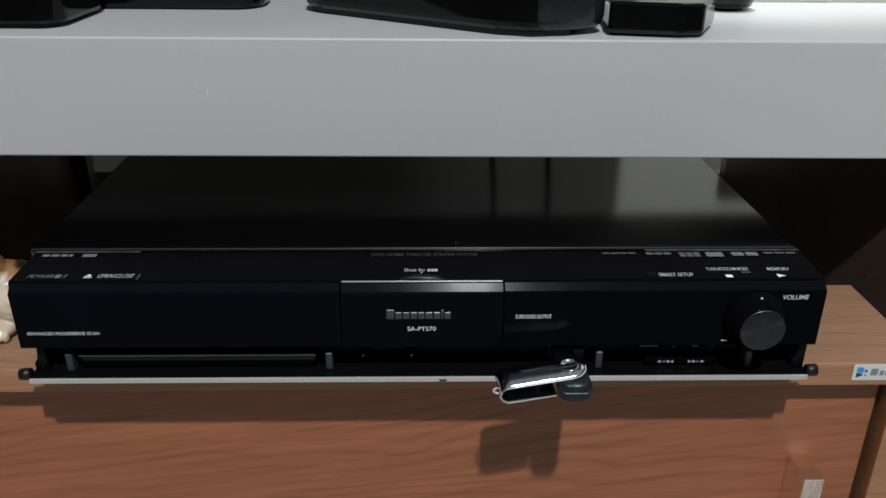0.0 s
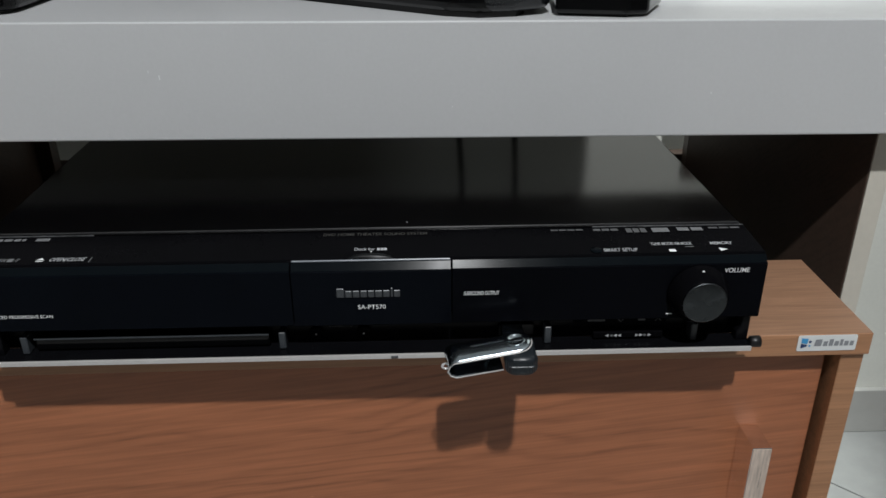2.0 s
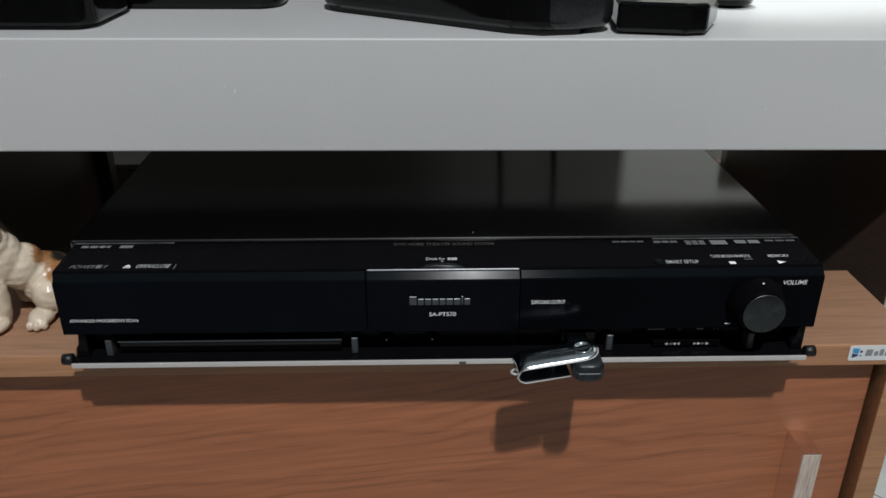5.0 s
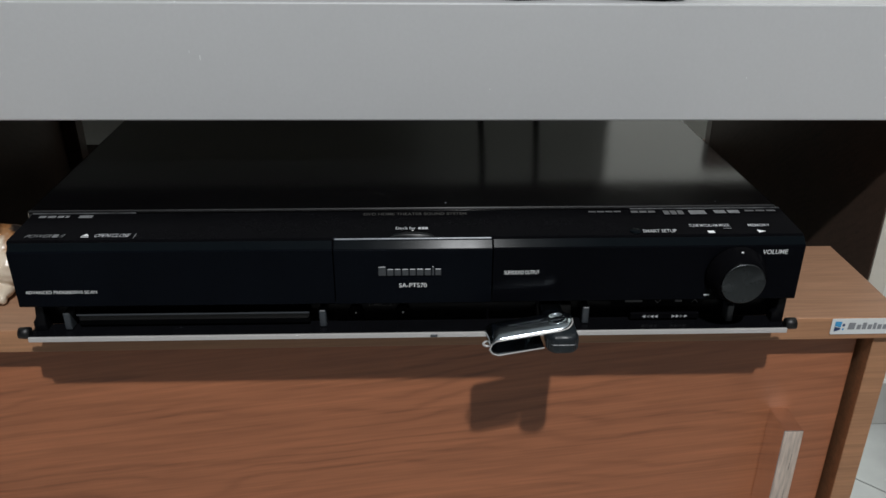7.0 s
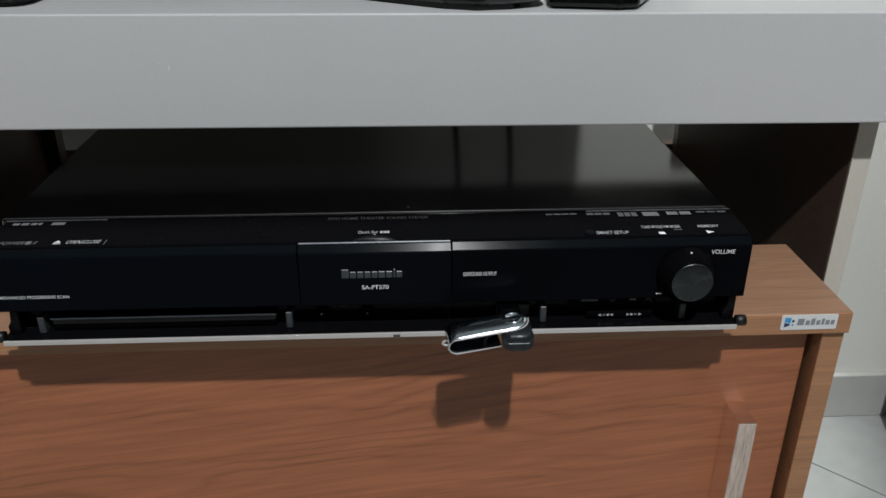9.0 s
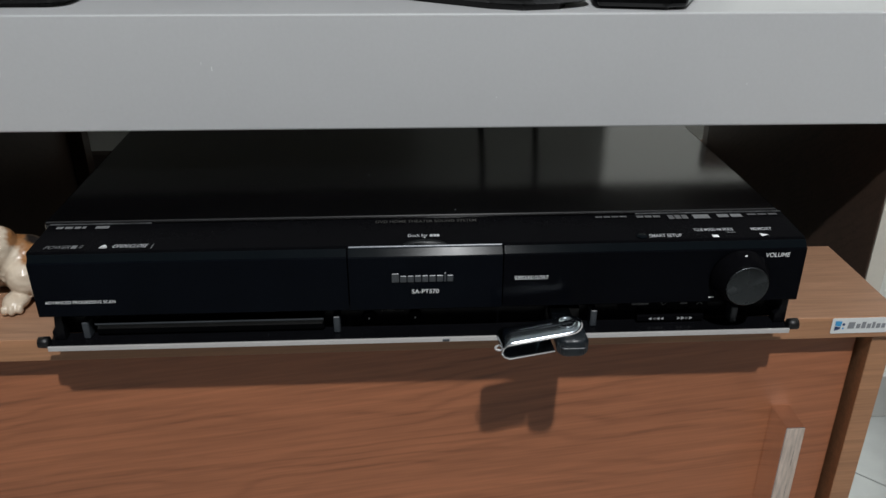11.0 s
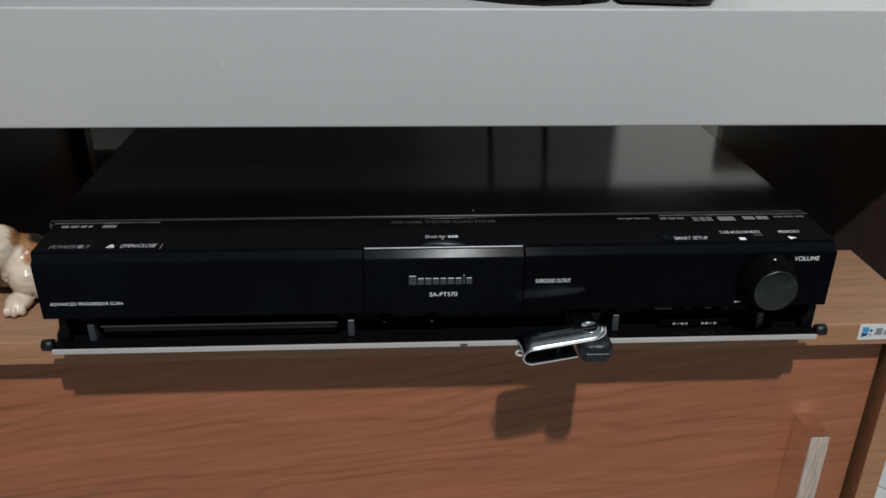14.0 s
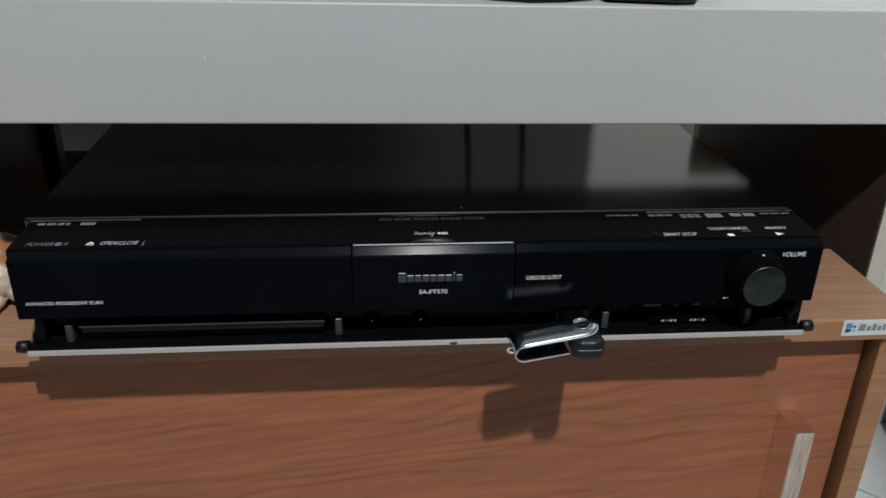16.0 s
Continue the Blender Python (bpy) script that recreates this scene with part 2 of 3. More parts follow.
def lettering(body, width, height, x, y, z, mat, parent, flat=False, shear=0.0, name="lettering"):
    """Printed words of that width and height, their left end at x; flat: lying on a level surface, else upright and facing -y."""
    cu = bpy.data.curves.new(name, "FONT")
    cu.body, cu.size, cu.extrude, cu.shear, cu.offset = body, 1.0, 0.0, shear, 0.005
    tmp = bpy.data.objects.new("words", cu)
    scene.collection.objects.link(tmp)
    bpy.context.view_layer.update()
    me = bpy.data.meshes.new_from_object(tmp.evaluated_get(bpy.context.evaluated_depsgraph_get()))
    bpy.data.objects.remove(tmp)
    co = np.empty(len(me.vertices) * 3)
    me.vertices.foreach_get("co", co)
    co = co.reshape(-1, 3)
    lo, hi = co.min(0), co.max(0)
    u = (co[:, 0] - lo[0]) / (hi[0] - lo[0]) * width
    v = (co[:, 1] - lo[1]) / (hi[1] - lo[1]) * height
    out = np.zeros_like(co)
    out[:, 0] = x + u
    if flat:
        out[:, 1], out[:, 2] = y + v, z
    else:
        out[:, 1], out[:, 2] = y, z + v
    me.vertices.foreach_set("co", out.ravel())
    me.name = name
    me.materials.append(mat)
    ob = new(name, me)
    ob.parent = parent
    return ob


def mark(points, mat, parent, y=None, z=None, name="symbol"):
    """A flat printed shape: its outline in (x, z) at depth y, or in (x, y) at height z."""
    bm = bmesh.new()
    bm.faces.new([bm.verts.new((p[0], y, p[1]) if z is None else (p[0], p[1], z)) for p in points])
    return part(name, bm, mat, parent)


def bar(x0, x1, a0, a1, mat, parent, y=None, z=None, name="print_bar"):
    return mark([(x0, a0), (x1, a0), (x1, a1), (x0, a1)], mat, parent, y, z, name)


# ---- the room ----
def slab(name, x0, x1, y0, y1, z0, z1, mat, label="", kind="structure", bevel=0.0):
    ob = part(name, box(x0, x1, y0, y1, z0, z1, bevel), mat)
    return tagged(ob, label=label, category=name.split("_")[0], kind=kind)


slab("wall_north", ROOM_X0 - 0.1, ROOM_X1 + 0.1, ROOM_Y1, ROOM_Y1 + 0.12, -0.05, ROOM_Z, M_WALL, "pale greenish white painted wall behind the furniture")
# three unseen walls added to close the room, darkened to limit bounce
slab("wall_south", ROOM_X0 - 0.1, ROOM_X1 + 0.1, ROOM_Y0 - 0.12, ROOM_Y0, -0.05, ROOM_Z, M_FAR, "unseen dark grey wall closing the room")
slab("wall_west", ROOM_X0 - 0.12, ROOM_X0, ROOM_Y0, ROOM_Y1, -0.05, ROOM_Z, M_FAR, "unseen dark grey wall closing the room")
slab("wall_east", ROOM_X1, ROOM_X1 + 0.12, ROOM_Y0, ROOM_Y1, -0.05, ROOM_Z, M_FAR, "unseen dark grey wall closing the room")
slab("ceiling", ROOM_X0 - 0.12, ROOM_X1 + 0.12, ROOM_Y0 - 0.12, ROOM_Y1 + 0.12, ROOM_Z, ROOM_Z + 0.1, M_CEIL, "plain white painted ceiling")
floor = slab("floor", ROOM_X0, ROOM_X1, ROOM_Y0, ROOM_Y1, -0.06, -0.003, M_GROUT, "pale grey glazed tile floor with thin grey joints")
slab("baseboard", ROOM_X0, ROOM_X1, ROOM_Y1 - 0.009, ROOM_Y1 - 0.0005, 0.0, 0.067, M_BASEB, "pale grey tile skirting along the wall", bevel=0.0015)


def ceiling_lamp(x, y, label, wide=1.0):
    lamp = thing("ceiling_lamp", (x, y, ROOM_Z), label, "lamp", group="lamps on the ceiling")
    part("base", lathe([(0.05 * wide, 0.0), (0.055 * wide, -0.012), (0.05 * wide, -0.025), (0.02 * wide, -0.03)], 32, "z"), M_CEIL, lamp, smooth=True)
    part("stem", lathe([(0.012 * wide, -0.025), (0.012 * wide, -0.07), (0.018 * wide, -0.08), (0.018 * wide, -0.10)], 24, "z"), M_CEIL, lamp, smooth=True)
    part("shade", lathe([(r * wide, h) for r, h in ((0.018, -0.10), (0.050, -0.108), (0.080, -0.135), (0.092, -0.178), (0.089, -0.178), (0.076, -0.138), (0.048, -0.113), (0.010, -0.106))], 40, "z"), M_MATT, lamp, "dark metal shade", True)
    return lamp


ceiling_lamp(0.15, -1.27, "white ceiling lamp with a bare bulb")
ceiling_lamp(0.27, 0.395, "small white ceiling lamp beside the wall", 0.47)

# ---- the bench: a thick pale slab on two dark uprights ----
bench = thing("tv_bench", (0, 0, 0), "television bench with thick grey-white top and dark brown side panels", "bench")
SHELF_Y, SHELF_BACK = 0.100, 0.270
SAG = radians(0.5)  # the slab hangs a little lower at one end
profile = [(SHELF_Y, 0.0), (SHELF_Y, -0.072), (SHELF_Y + 0.018, -0.072), (SHELF_Y + 0.018, -0.020), (SHELF_BACK, -0.020), (SHELF_BACK, 0.0)]
top = part("top_slab", prism(profile, "x", -1.32, 0.43, 0.0011), M_SLAB, bench, "grey-white lacquered top with a deep front edge", at=(0, 0, H + 0.171))
top.rotation_euler = (0, SAG, 0)
for x0, x1, front, back, lean in ((-0.3395, -0.3217, 0.140, 0.343, 0.0), (0.337, 0.3515, 0.127, 0.352, -0.048)):
    p = part("side_panel", prism([(x0, front), (x1, front), (x1 + lean, back), (x0 + lean, back)], "z", 0.0, H + 0.134, 0.0006), M_DARK, bench, "dark brown laminate upright")
    part("edge_band", box(x0 + 0.0005, x1 - 0.0005, front - 0.0015, front - 0.0002, 0.0005, H + 0.1335), M_EDGE, p, "pale cream edge band")
under = part("under_board", box(-1.31, 0.42, 0.1185, 0.269, -0.034, -0.0205, 0.0006), M_DARK, bench, "dark brown laminate underside", at=(0, 0, H + 0.171))
under.rotation_euler = (0, SAG, 0)
part("rear_panel", box(-1.30, -0.3400, 0.160, 0.175, 0.33, H + 0.0985, 0.0006), M_DARK, bench, "dark brown laminate panel")
# right stile added behind the slanted panel to darken the lid's reflection
part("back_stile", box(0.289, 0.362, 0.3525, 0.367, 0.0, H + 0.156, 0.0006), M_DARK, bench, "dark brown laminate stile")
part("back_stile", box(-0.3215, -0.308, 0.328, 0.343, 0.0, H + 0.134, 0.0006), M_DARK, bench, "dark brown laminate stile")
part("back_rail", box(-0.60, 0.36, 0.372, 0.387, H - 0.075, H - 0.008, 0.0006), M_DARK, bench, "dark brown laminate rail")

# ---- the cabinet ----
cabinet = thing("low_cabinet", (0, 0, 0), "low brown wood-grain cabinet with a hinged door, standing before the bench", "cabinet")
CX0, CX1, CB = -0.372, 0.2968, 0.1160
part("top_board", box(CX0, CX1, 0.0176, CB, H - 0.0150, H, 0.0004), M_TOP, cabinet, "tan wood-grain top board")
part("front_edging", box(CX0, CX1, 0.0168, 0.0175, H - 0.0149, H - 0.0001, 0.0003, 1), M_TEDGE, cabinet, "pale tan edge strip")
part("side_board", box(0.2822, 0.2962, 0.0200, CB - 0.001, 0.0, H - 0.0152, 0.0006), M_TEDGE, cabinet)
part("side_board", box(CX0 + 0.0015, -0.356, 0.0200, CB - 0.001, 0.0, H - 0.0152, 0.0006), M_TEDGE, cabinet)
# inner boards fill the gaps round the door, their shade painted in
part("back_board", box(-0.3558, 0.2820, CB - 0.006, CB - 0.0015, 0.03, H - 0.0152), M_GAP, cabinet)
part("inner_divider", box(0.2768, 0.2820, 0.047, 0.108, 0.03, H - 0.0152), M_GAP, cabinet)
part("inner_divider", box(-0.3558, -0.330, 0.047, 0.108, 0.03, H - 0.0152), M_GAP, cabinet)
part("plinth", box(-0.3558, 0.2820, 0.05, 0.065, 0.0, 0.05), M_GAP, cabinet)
door = part("door", box(-0.326, 0.2775, 0.0285, 0.0455, 0.055, H - 0.0175, 0.0008), M_DOOR, cabinet, "brown wood-grain door")
handle = part("handle", box(0.2312, 0.2432, 0.0045, 0.0284, H - 0.236, H - 0.0742, 0.0003, 1), M_HANDLE, door, "polished metal bar handle")
# plate added over the polished bar to carry its painted front reflection
part("handle_face", box(0.2314, 0.2430, 0.0038, 0.0044, H - 0.2358, H - 0.0744, 0.0002, 1), M_HFACE, handle, "added face plate with pale streaky reflections painted in")

# ---- sticker on the cabinet's edge ----
stick = thing("maker_sticker", (0.2516, 0.0167, H - 0.0112), "small white maker's sticker on the cabinet edge", "sticker")
stick.scale = (0.927, 1, 0.955)
part("backing", prism(rounded(0, 0.0385, 0, 0.0112, 0.001, 3), "y", -0.0004, 0.0), M_STICK, stick)
mark([(0.0022, 0.0062), (0.0062, 0.0052), (0.0066, 0.0092), (0.0022, 0.0095)], M_CYAN, stick, y=-0.0006, name="blue_mark")
mark([(0.0022, 0.0022), (0.0060, 0.0034), (0.0062, 0.0047), (0.0022, 0.0056)], M_NAVY, stick, y=-0.0006, name="navy_mark")
mark([(0.0080 + 0.0010 * math.cos(a * 0.7854), 0.0068 + 0.0010 * math.sin(a * 0.7854)) for a in range(8)], M_NAVY, stick, y=-0.0006, name="navy_dot")
mark([(0.0072, 0.0034), (0.0084, 0.0030), (0.0086, 0.0044), (0.0074, 0.0046)], M_CYAN, stick, y=-0.0006, name="blue_mark")
for i, (w, h) in enumerate(((0.0050, 0.0048), (0.0030, 0.0034), (0.0030, 0.0048), (0.0030, 0.0034), (0.0022, 0.0046), (0.0030, 0.0034), (0.0028, 0.0034))):
    x = 0.0108 + (0, 0.0058, 0.0094, 0.0130, 0.0166, 0.0194, 0.0230)[i]
    mark([(x, 0.0036), (x + w * 0.92, 0.0036), (x + w, 0.0036 + h), (x + w * 0.12, 0.0036 + h)], M_GREYINK, stick, y=-0.0006, name="print_bar")

# ---- the home theatre unit ----
unit = thing("home_theater_receiver", (0, 0, H), "glossy black home theatre receiver with lowered front flap", "receiver")
unit.rotation_euler = (0, radians(0.2), 0)
UB = 0.30  # its back
part("chassis", box(-0.2125, 0.2125, 0.016, UB, 0.006, 0.0590, 0.001), M_MATT, unit)
for x in (-0.18, 0.18):
    for y in (0.07, 0.27):
        part("foot", lathe([(0.011, 0.0), (0.012, 0.001), (0.012, 0.0062)], 24, "z"), M_MATT, unit, at=(x, y, 0))
lid = part("lid", prism([(-0.2205, 0.0405), (0.2155, 0.0405), (0.2105, UB + 0.002), (-0.2265, UB + 0.002)], "z", 0.0520, 0.0642, 0.0014, 3), M_COVER, unit, "satin-gloss black lid")
strip = part("control_strip", prism([(0.0040, 0.0560), (0.0048, 0.0612), (0.0060, 0.0620), (0.0385, 0.0632), (0.0395, 0.0626), (0.0395, 0.0530)], "x", -0.2165, 0.2165), M_STRIP, unit, "satin black strip with printed controls")
part("groove_trim", box(-0.2165, -0.158, 0.0391, 0.0396, 0.0629, 0.0636, 0.0001, 1), M_TRIM, unit)
part("groove_trim", box(0.128, 0.2165, 0.0391, 0.0396, 0.0629, 0.0636, 0.0001, 1), M_TRIM, unit)


def front_panel(x0, x1, label, mat, proud=0.0):
    p = part("front_panel", prism([(0.0155, 0.0235), (0.0012 - proud, 0.0235), (-proud, 0.0245), (-proud, 0.0570), (0.0004 - proud, 0.0576), (0.0155, 0.0576)], "x", x0, x1), mat, unit, label)
    part("bevel", prism([(0.0005 - proud, 0.0577), (0.0036 - proud, 0.0612), (0.0039, 0.0612), (0.0039, 0.0577)], "x", x0 + 0.0002, x1 - 0.0002), M_BEVEL, p, "slate grey slanted edge")
    return p


left = front_panel(-0.2155, -0.0424, "blue-black glossy front panel", M_FRONT)
mid = front_panel(-0.0416, 0.0443, "blue-black dock lid", M_FRONT, 0.0006)
right = front_panel(0.0451, 0.2165, "smoky black display panel", M_FRONT2)
# thin strip carrying the painted glint along the top edge
part("glint_line", box(-0.0414, 0.0441, 0.0036, 0.0046, 0.0612, 0.0622, 0.0003, 1), M_GLINT, mid, "moulded edge with the lamp's glint painted in")
dome = lathe([(0.0130, -0.0008), (0.0128, 0.0006), (0.0115, 0.0022), (0.0085, 0.0035), (0.0045, 0.0043), (0.0004, 0.0045)], 48, "z")
bmesh.ops.bisect_plane(dome, geom=dome.verts[:] + dome.edges[:] + dome.faces[:], plane_co=(0, -0.001, 0), plane_no=(0, -1, 0), clear_outer=True)
bmesh.ops.holes_fill(dome, edges=[e for e in dome.edges if e.is_boundary])
tab = part("dock_tab", dome, M_TAB, mid, "rounded push tab", True, (0.0010, 0.0053, 0.0612))
tab.scale = (1, 0.5, 0.62)
part("display_window", box(0.092, 0.1600, -0.0002, 0.0004, 0.0270, 0.0562), M_FRONT2, right, "dark glossy display window")

# settled dust on the lid, scuffs on the bench front
dust = bmesh.new()
for i in range(46):
    x, y = random.uniform(-0.21, 0.21), random.uniform(0.045, 0.28)
    r = random.choice((0.00012, 0.00016, 0.0002, 0.00034))
    dust.faces.new([dust.verts.new((x + r * random.uniform(0.6, 1.6) * math.cos(a * 1.2566), y + r * 1.5 * math.sin(a * 1.2566), 0.0644)) for a in range(5)])
tagged(part("dust", dust, M_INK2, lid, "pale dust specks"), kind="stuff")
scuffs = bmesh.new()
for x, z, w, h in ((-0.126, -0.034, 0.0007, 0.0030), (-0.132, -0.030, 0.0004, 0.0018), (0.210, -0.045, 0.0005, 0.0014), (-0.31, -0.018, 0.0010, 0.0006), (0.05, -0.052, 0.0006, 0.0007)):
    scuffs.faces.new([scuffs.verts.new((x + a * w, SHELF_Y - 0.0003, z + b * h)) for a, b in ((0, 0), (1, 0.1), (0.8, 1), (-0.2, 0.9))])
tagged(part("scuff", scuffs, M_STICK, top, "faint pale scuff marks"), kind="stuff")

# lower bay with its fold-down flap
part("bay_back", box(-0.2125, 0.2125, 0.0125, 0.0158, 0.0062, 0.0240), M_BAY, unit)
flap = part("flap", box(-0.2145, 0.2155, -0.0022, 0.0120, 0.0040, 0.0066, 0.0006, 2), M_BAY, unit, "lowered black flap")
part("flap_edge", box(-0.2135, 0.2145, -0.0037, -0.0023, 0.0036, 0.0066, 0.0004, 2), M_SILVER, flap, "silver flap edge")
part("latch", box(0.0105, 0.0145, -0.0042, -0.0036, 0.0040, 0.0060, 0.0003, 1), M_RIB, flap, "small grey latch")
for x in (-0.2165, 0.2175):
    part("hinge_cap", lathe([(0.0015, -0.0035), (0.0032, -0.0028), (0.0034, 0.0), (0.0034, 0.0028), (0.0015, 0.0034)], 20, "x"), M_MATT, flap, "", True, (x, 0.0005, 0.0075))
for x in (-0.1935, -0.0505, 0.0995, 0.1832):
    part("rib", box(x - 0.0019, x + 0.0019, 0.0042, 0.0122, 0.0068, 0.0175, 0.0005, 1), M_RIB, unit, "grey plastic rib")
part("disc_tray", box(-0.1885, -0.0580, 0.0065, 0.0124, 0.0078, 0.0160, 0.0010), M_GLOSS, unit, "closed disc tray front")
part("tray_lip", box(-0.1885, -0.0580, 0.0052, 0.0066, 0.0150, 0.0162, 0.0004), M_RIB, unit)
for x in (-0.0320, -0.0050):
    jack = part("microphone_jack", lathe([(0.0042, 0.0), (0.0042, -0.0018), (0.0030, -0.0022), (0.0018, -0.0018)], 24), M_STRIP, unit, "", True, (x, 0.0124, 0.0125))
    part("jack_rim", lathe([(0.0005, 0.0), (0.0005, -0.0004)], 10), M_INK, jack, "", False, (0.0, -0.0030, 0.0004))
port = part("usb_port", box(0.072, 0.092, 0.0095, 0.0124, 0.0095, 0.0165, 0.0005), M_MATT, unit)
for x in (-0.2095, 0.2105):
    part("end_bracket", prism([(-0.003, 0.0068), (0.004, 0.0068), (0.004, 0.0235), (0.0, 0.0235), (-0.001, 0.0150), (-0.003, 0.0120)], "y", 0.004, 0.012, 0.0004, 1), M_BAY, unit, at=(x, 0, 0))
for i, x in enumerate((0.1205, 0.1345, 0.1485, 0.1625)):
    part("button", prism(rounded(x - 0.0055, x + 0.0055, 0.0150, 0.0225, 0.0015, 3), "y", 0.0085, 0.0124), M_STRIP, unit)

# volume knob
knob = part("volume_knob", lathe([(0.0170, 0.0), (0.0170, -0.0015), (0.0164, -0.0030), (0.0148, -0.0075), (0.0126, -0.0113), (0.0119, -0.0120)], 64), M_STRIP, unit, "black volume knob", True, (0.1800, -0.0002, 0.0405))
part("knob_cap", lathe([(0.0120, -0.0119), (0.0118, -0.0125), (0.0113, -0.0127), (0.0001, -0.0120)], 64), M_KNOB, knob, "spun dark metal cap", True)
part("knob_dot", lathe([(0.0007, 0.0), (0.0006, -0.0004)], 12), M_INK, knob, "white position dot", False, (-0.0005, -0.0055, 0.0155))

# printing on the front
FY = -0.0003
lettering("ADVANCED PROGRESSIVE SCAN", 0.0385, 0.0019, -0.2102, FY, 0.0325, M_INK, left)
lettering("SURROUND OUTPUT", 0.0192, 0.0024, 0.0513, FY, 0.0415, M_INK, right)
lettering("SA-PT570", 0.0152, 0.0026, -0.0066, FY - 0.0006, 0.0345, M_INK, mid)
lettering("VOLUME", 0.0138, 0.0027, 0.1932, FY, 0.0524, M_INK, right, shear=0.06)
bar(0.1640, 0.1672, 0.0270, 0.0277, M_INK, right, y=FY, name="minus_mark")
for i, (w, h) in enumerate(((0.0042, 0.0056), (0.0036, 0.0041), (0.0036, 0.0041), (0.0036, 0.0041), (0.0034, 0.0041), (0.0038, 0.0041), (0.0036, 0.0041), (0.0012, 0.0056), (0.0034, 0.0041))):
    x = -0.0178 + (0, 0.0047, 0.0088, 0.0129, 0.0170, 0.0209, 0.0252, 0.0293, 0.0310)[i]
    part("badge_block", box(x, x + w, -0.0012, -0.0005, 0.0418, 0.0418 + h, 0.0003, 1), M_BADGE, mid, "raised grey badge block")

# printing on the control strip
def tz(y):
    return 0.0620 + (y - 0.006) / 0.0325 * 0.0012 + 0.0003


def top_words(body, width, height, x, y, mat, shear=0.25):
    lettering(body, width, height, x, y, tz(y + height), mat, strip, True, shear)


top_words("POWER", 0.0140, 0.0040, -0.2085, 0.0082, M_DIM)
bar(-0.1938, -0.1908, 0.0082, 0.0122, M_DIM, strip, z=tz(0.0122), name="power_symbol")
top_words("/I", 0.0028, 0.0040, -0.1904, 0.0082, M_DIM)
mark([(-0.1785, 0.0098), (-0.1742, 0.0098), (-0.1763, 0.0126)], M_INK, strip, z=tz(0.0126), name="eject_symbol")
bar(-0.1785, -0.1742, 0.0084, 0.0092, M_INK, strip, z=tz(0.0092), name="eject_symbol")
top_words("OPEN/CLOSE", 0.0190, 0.0042, -0.1712, 0.0082, M_INK2)
bar(-0.1498, -0.1493, 0.0062, 0.0125, M_DIM, strip, z=tz(0.0125), name="print_bar")
for x0, x1 in ((-0.2110, -0.2070), (-0.2060, -0.2015), (-0.2005, -0.1970), (-0.1962, -0.1940)):
    bar(x0, x1, 0.0330, 0.0360, M_DIM, strip, z=tz(0.036), name="logo_bar")
bar(-0.1885, -0.1808, 0.0325, 0.0362, M_DIM, strip, z=tz(0.0362), name="logo_bar")
top_words("DVD HOME THEATER SOUND SYSTEM", 0.0590, 0.0036, -0.0270, 0.0325, M_FAINT, 0.0)
top_words("Dock for", 0.0112, 0.0036, -0.0082, 0.0142, M_INK2, 0.0)
for x in (0.0042, 0.0062, 0.0080):
    bar(x, x + 0.0016, 0.0142, 0.0172, M_INK2, strip, z=tz(0.0172), name="print_bar")
mark([(0.0004, 0.0134), (0.0018, 0.0134), (0.0011, 0.0122)], M_INK, strip, z=tz(0.0134), name="arrow_mark")
part("setup_button", lathe([(0.0034, 0.0), (0.0032, 0.0005), (0.0012, 0.0008)], 28, "z"), M_BEVEL, strip, "small round button", True, (0.1245, 0.0102, tz(0.0102) - 0.0003))
top_words("SMART SETUP", 0.0190, 0.0042, 0.1282, 0.0076, M_INK2)
top_words("TUNE MODE/-FM MODE", 0.0230, 0.0036, 0.1560, 0.0142, M_INK2)
top_words("MEMORY", 0.0128, 0.0036, 0.1890, 0.0140, M_INK2)
bar(0.1642, 0.1678, 0.0064, 0.0096, M_INK, strip, z=tz(0.0096), name="stop_symbol")
mark([(0.1922, 0.0062), (0.1922, 0.0104), (0.1968, 0.0083)], M_INK, strip, z=tz(0.0104), name="play_symbol")
bar(0.1740, 0.1790, 0.0118, 0.0126, M_DIM, strip, z=tz(0.0126), name="print_bar")
for x0, x1, d, n in ((0.1030, 0.1225, 0.0020, 4), (0.1275, 0.1425, 0.0030, 3), (0.1462, 0.1585, 0.0058, 3), (0.1612, 0.1728, 0.0058, 1), (0.1760, 0.1920, 0.0046, 2), (0.1945, 0.2135, 0.0022, 3)):
    for k in range(n):
        w = (x1 - x0) / n
        bar(x0 + k * w, x0 + (k + 0.84) * w, 0.0362 - d, 0.0362, M_FAINT2 if n > 2 else M_DIM, strip, z=tz(0.0362), name="logo_bar")

# printing in the lower bay
BY = 0.0084
lettering("1-MIC-2", 0.0130, 0.0020, -0.0245, 0.0122, 0.0155, M_FAINT, unit)
for x, s in ((0.1385, -1), (0.1535, 1)):
    for k in (-1, 0, 1, 2):
        c = x + s * k * 0.0024
        mark([(c - s * 0.0010, 0.0088), (c + s * 0.0010, 0.0098), (c - s * 0.0010, 0.0108)], M_INK2 if k != 1 else M_DIM, unit, y=0.0062, name="skip_symbol")
for x0, x1 in ((0.1225, 0.1325), (0.1515, 0.1555)):
    bar(x0, x1, 0.0182, 0.0196, M_FAINT2, unit, y=0.0083, name="print_bar")
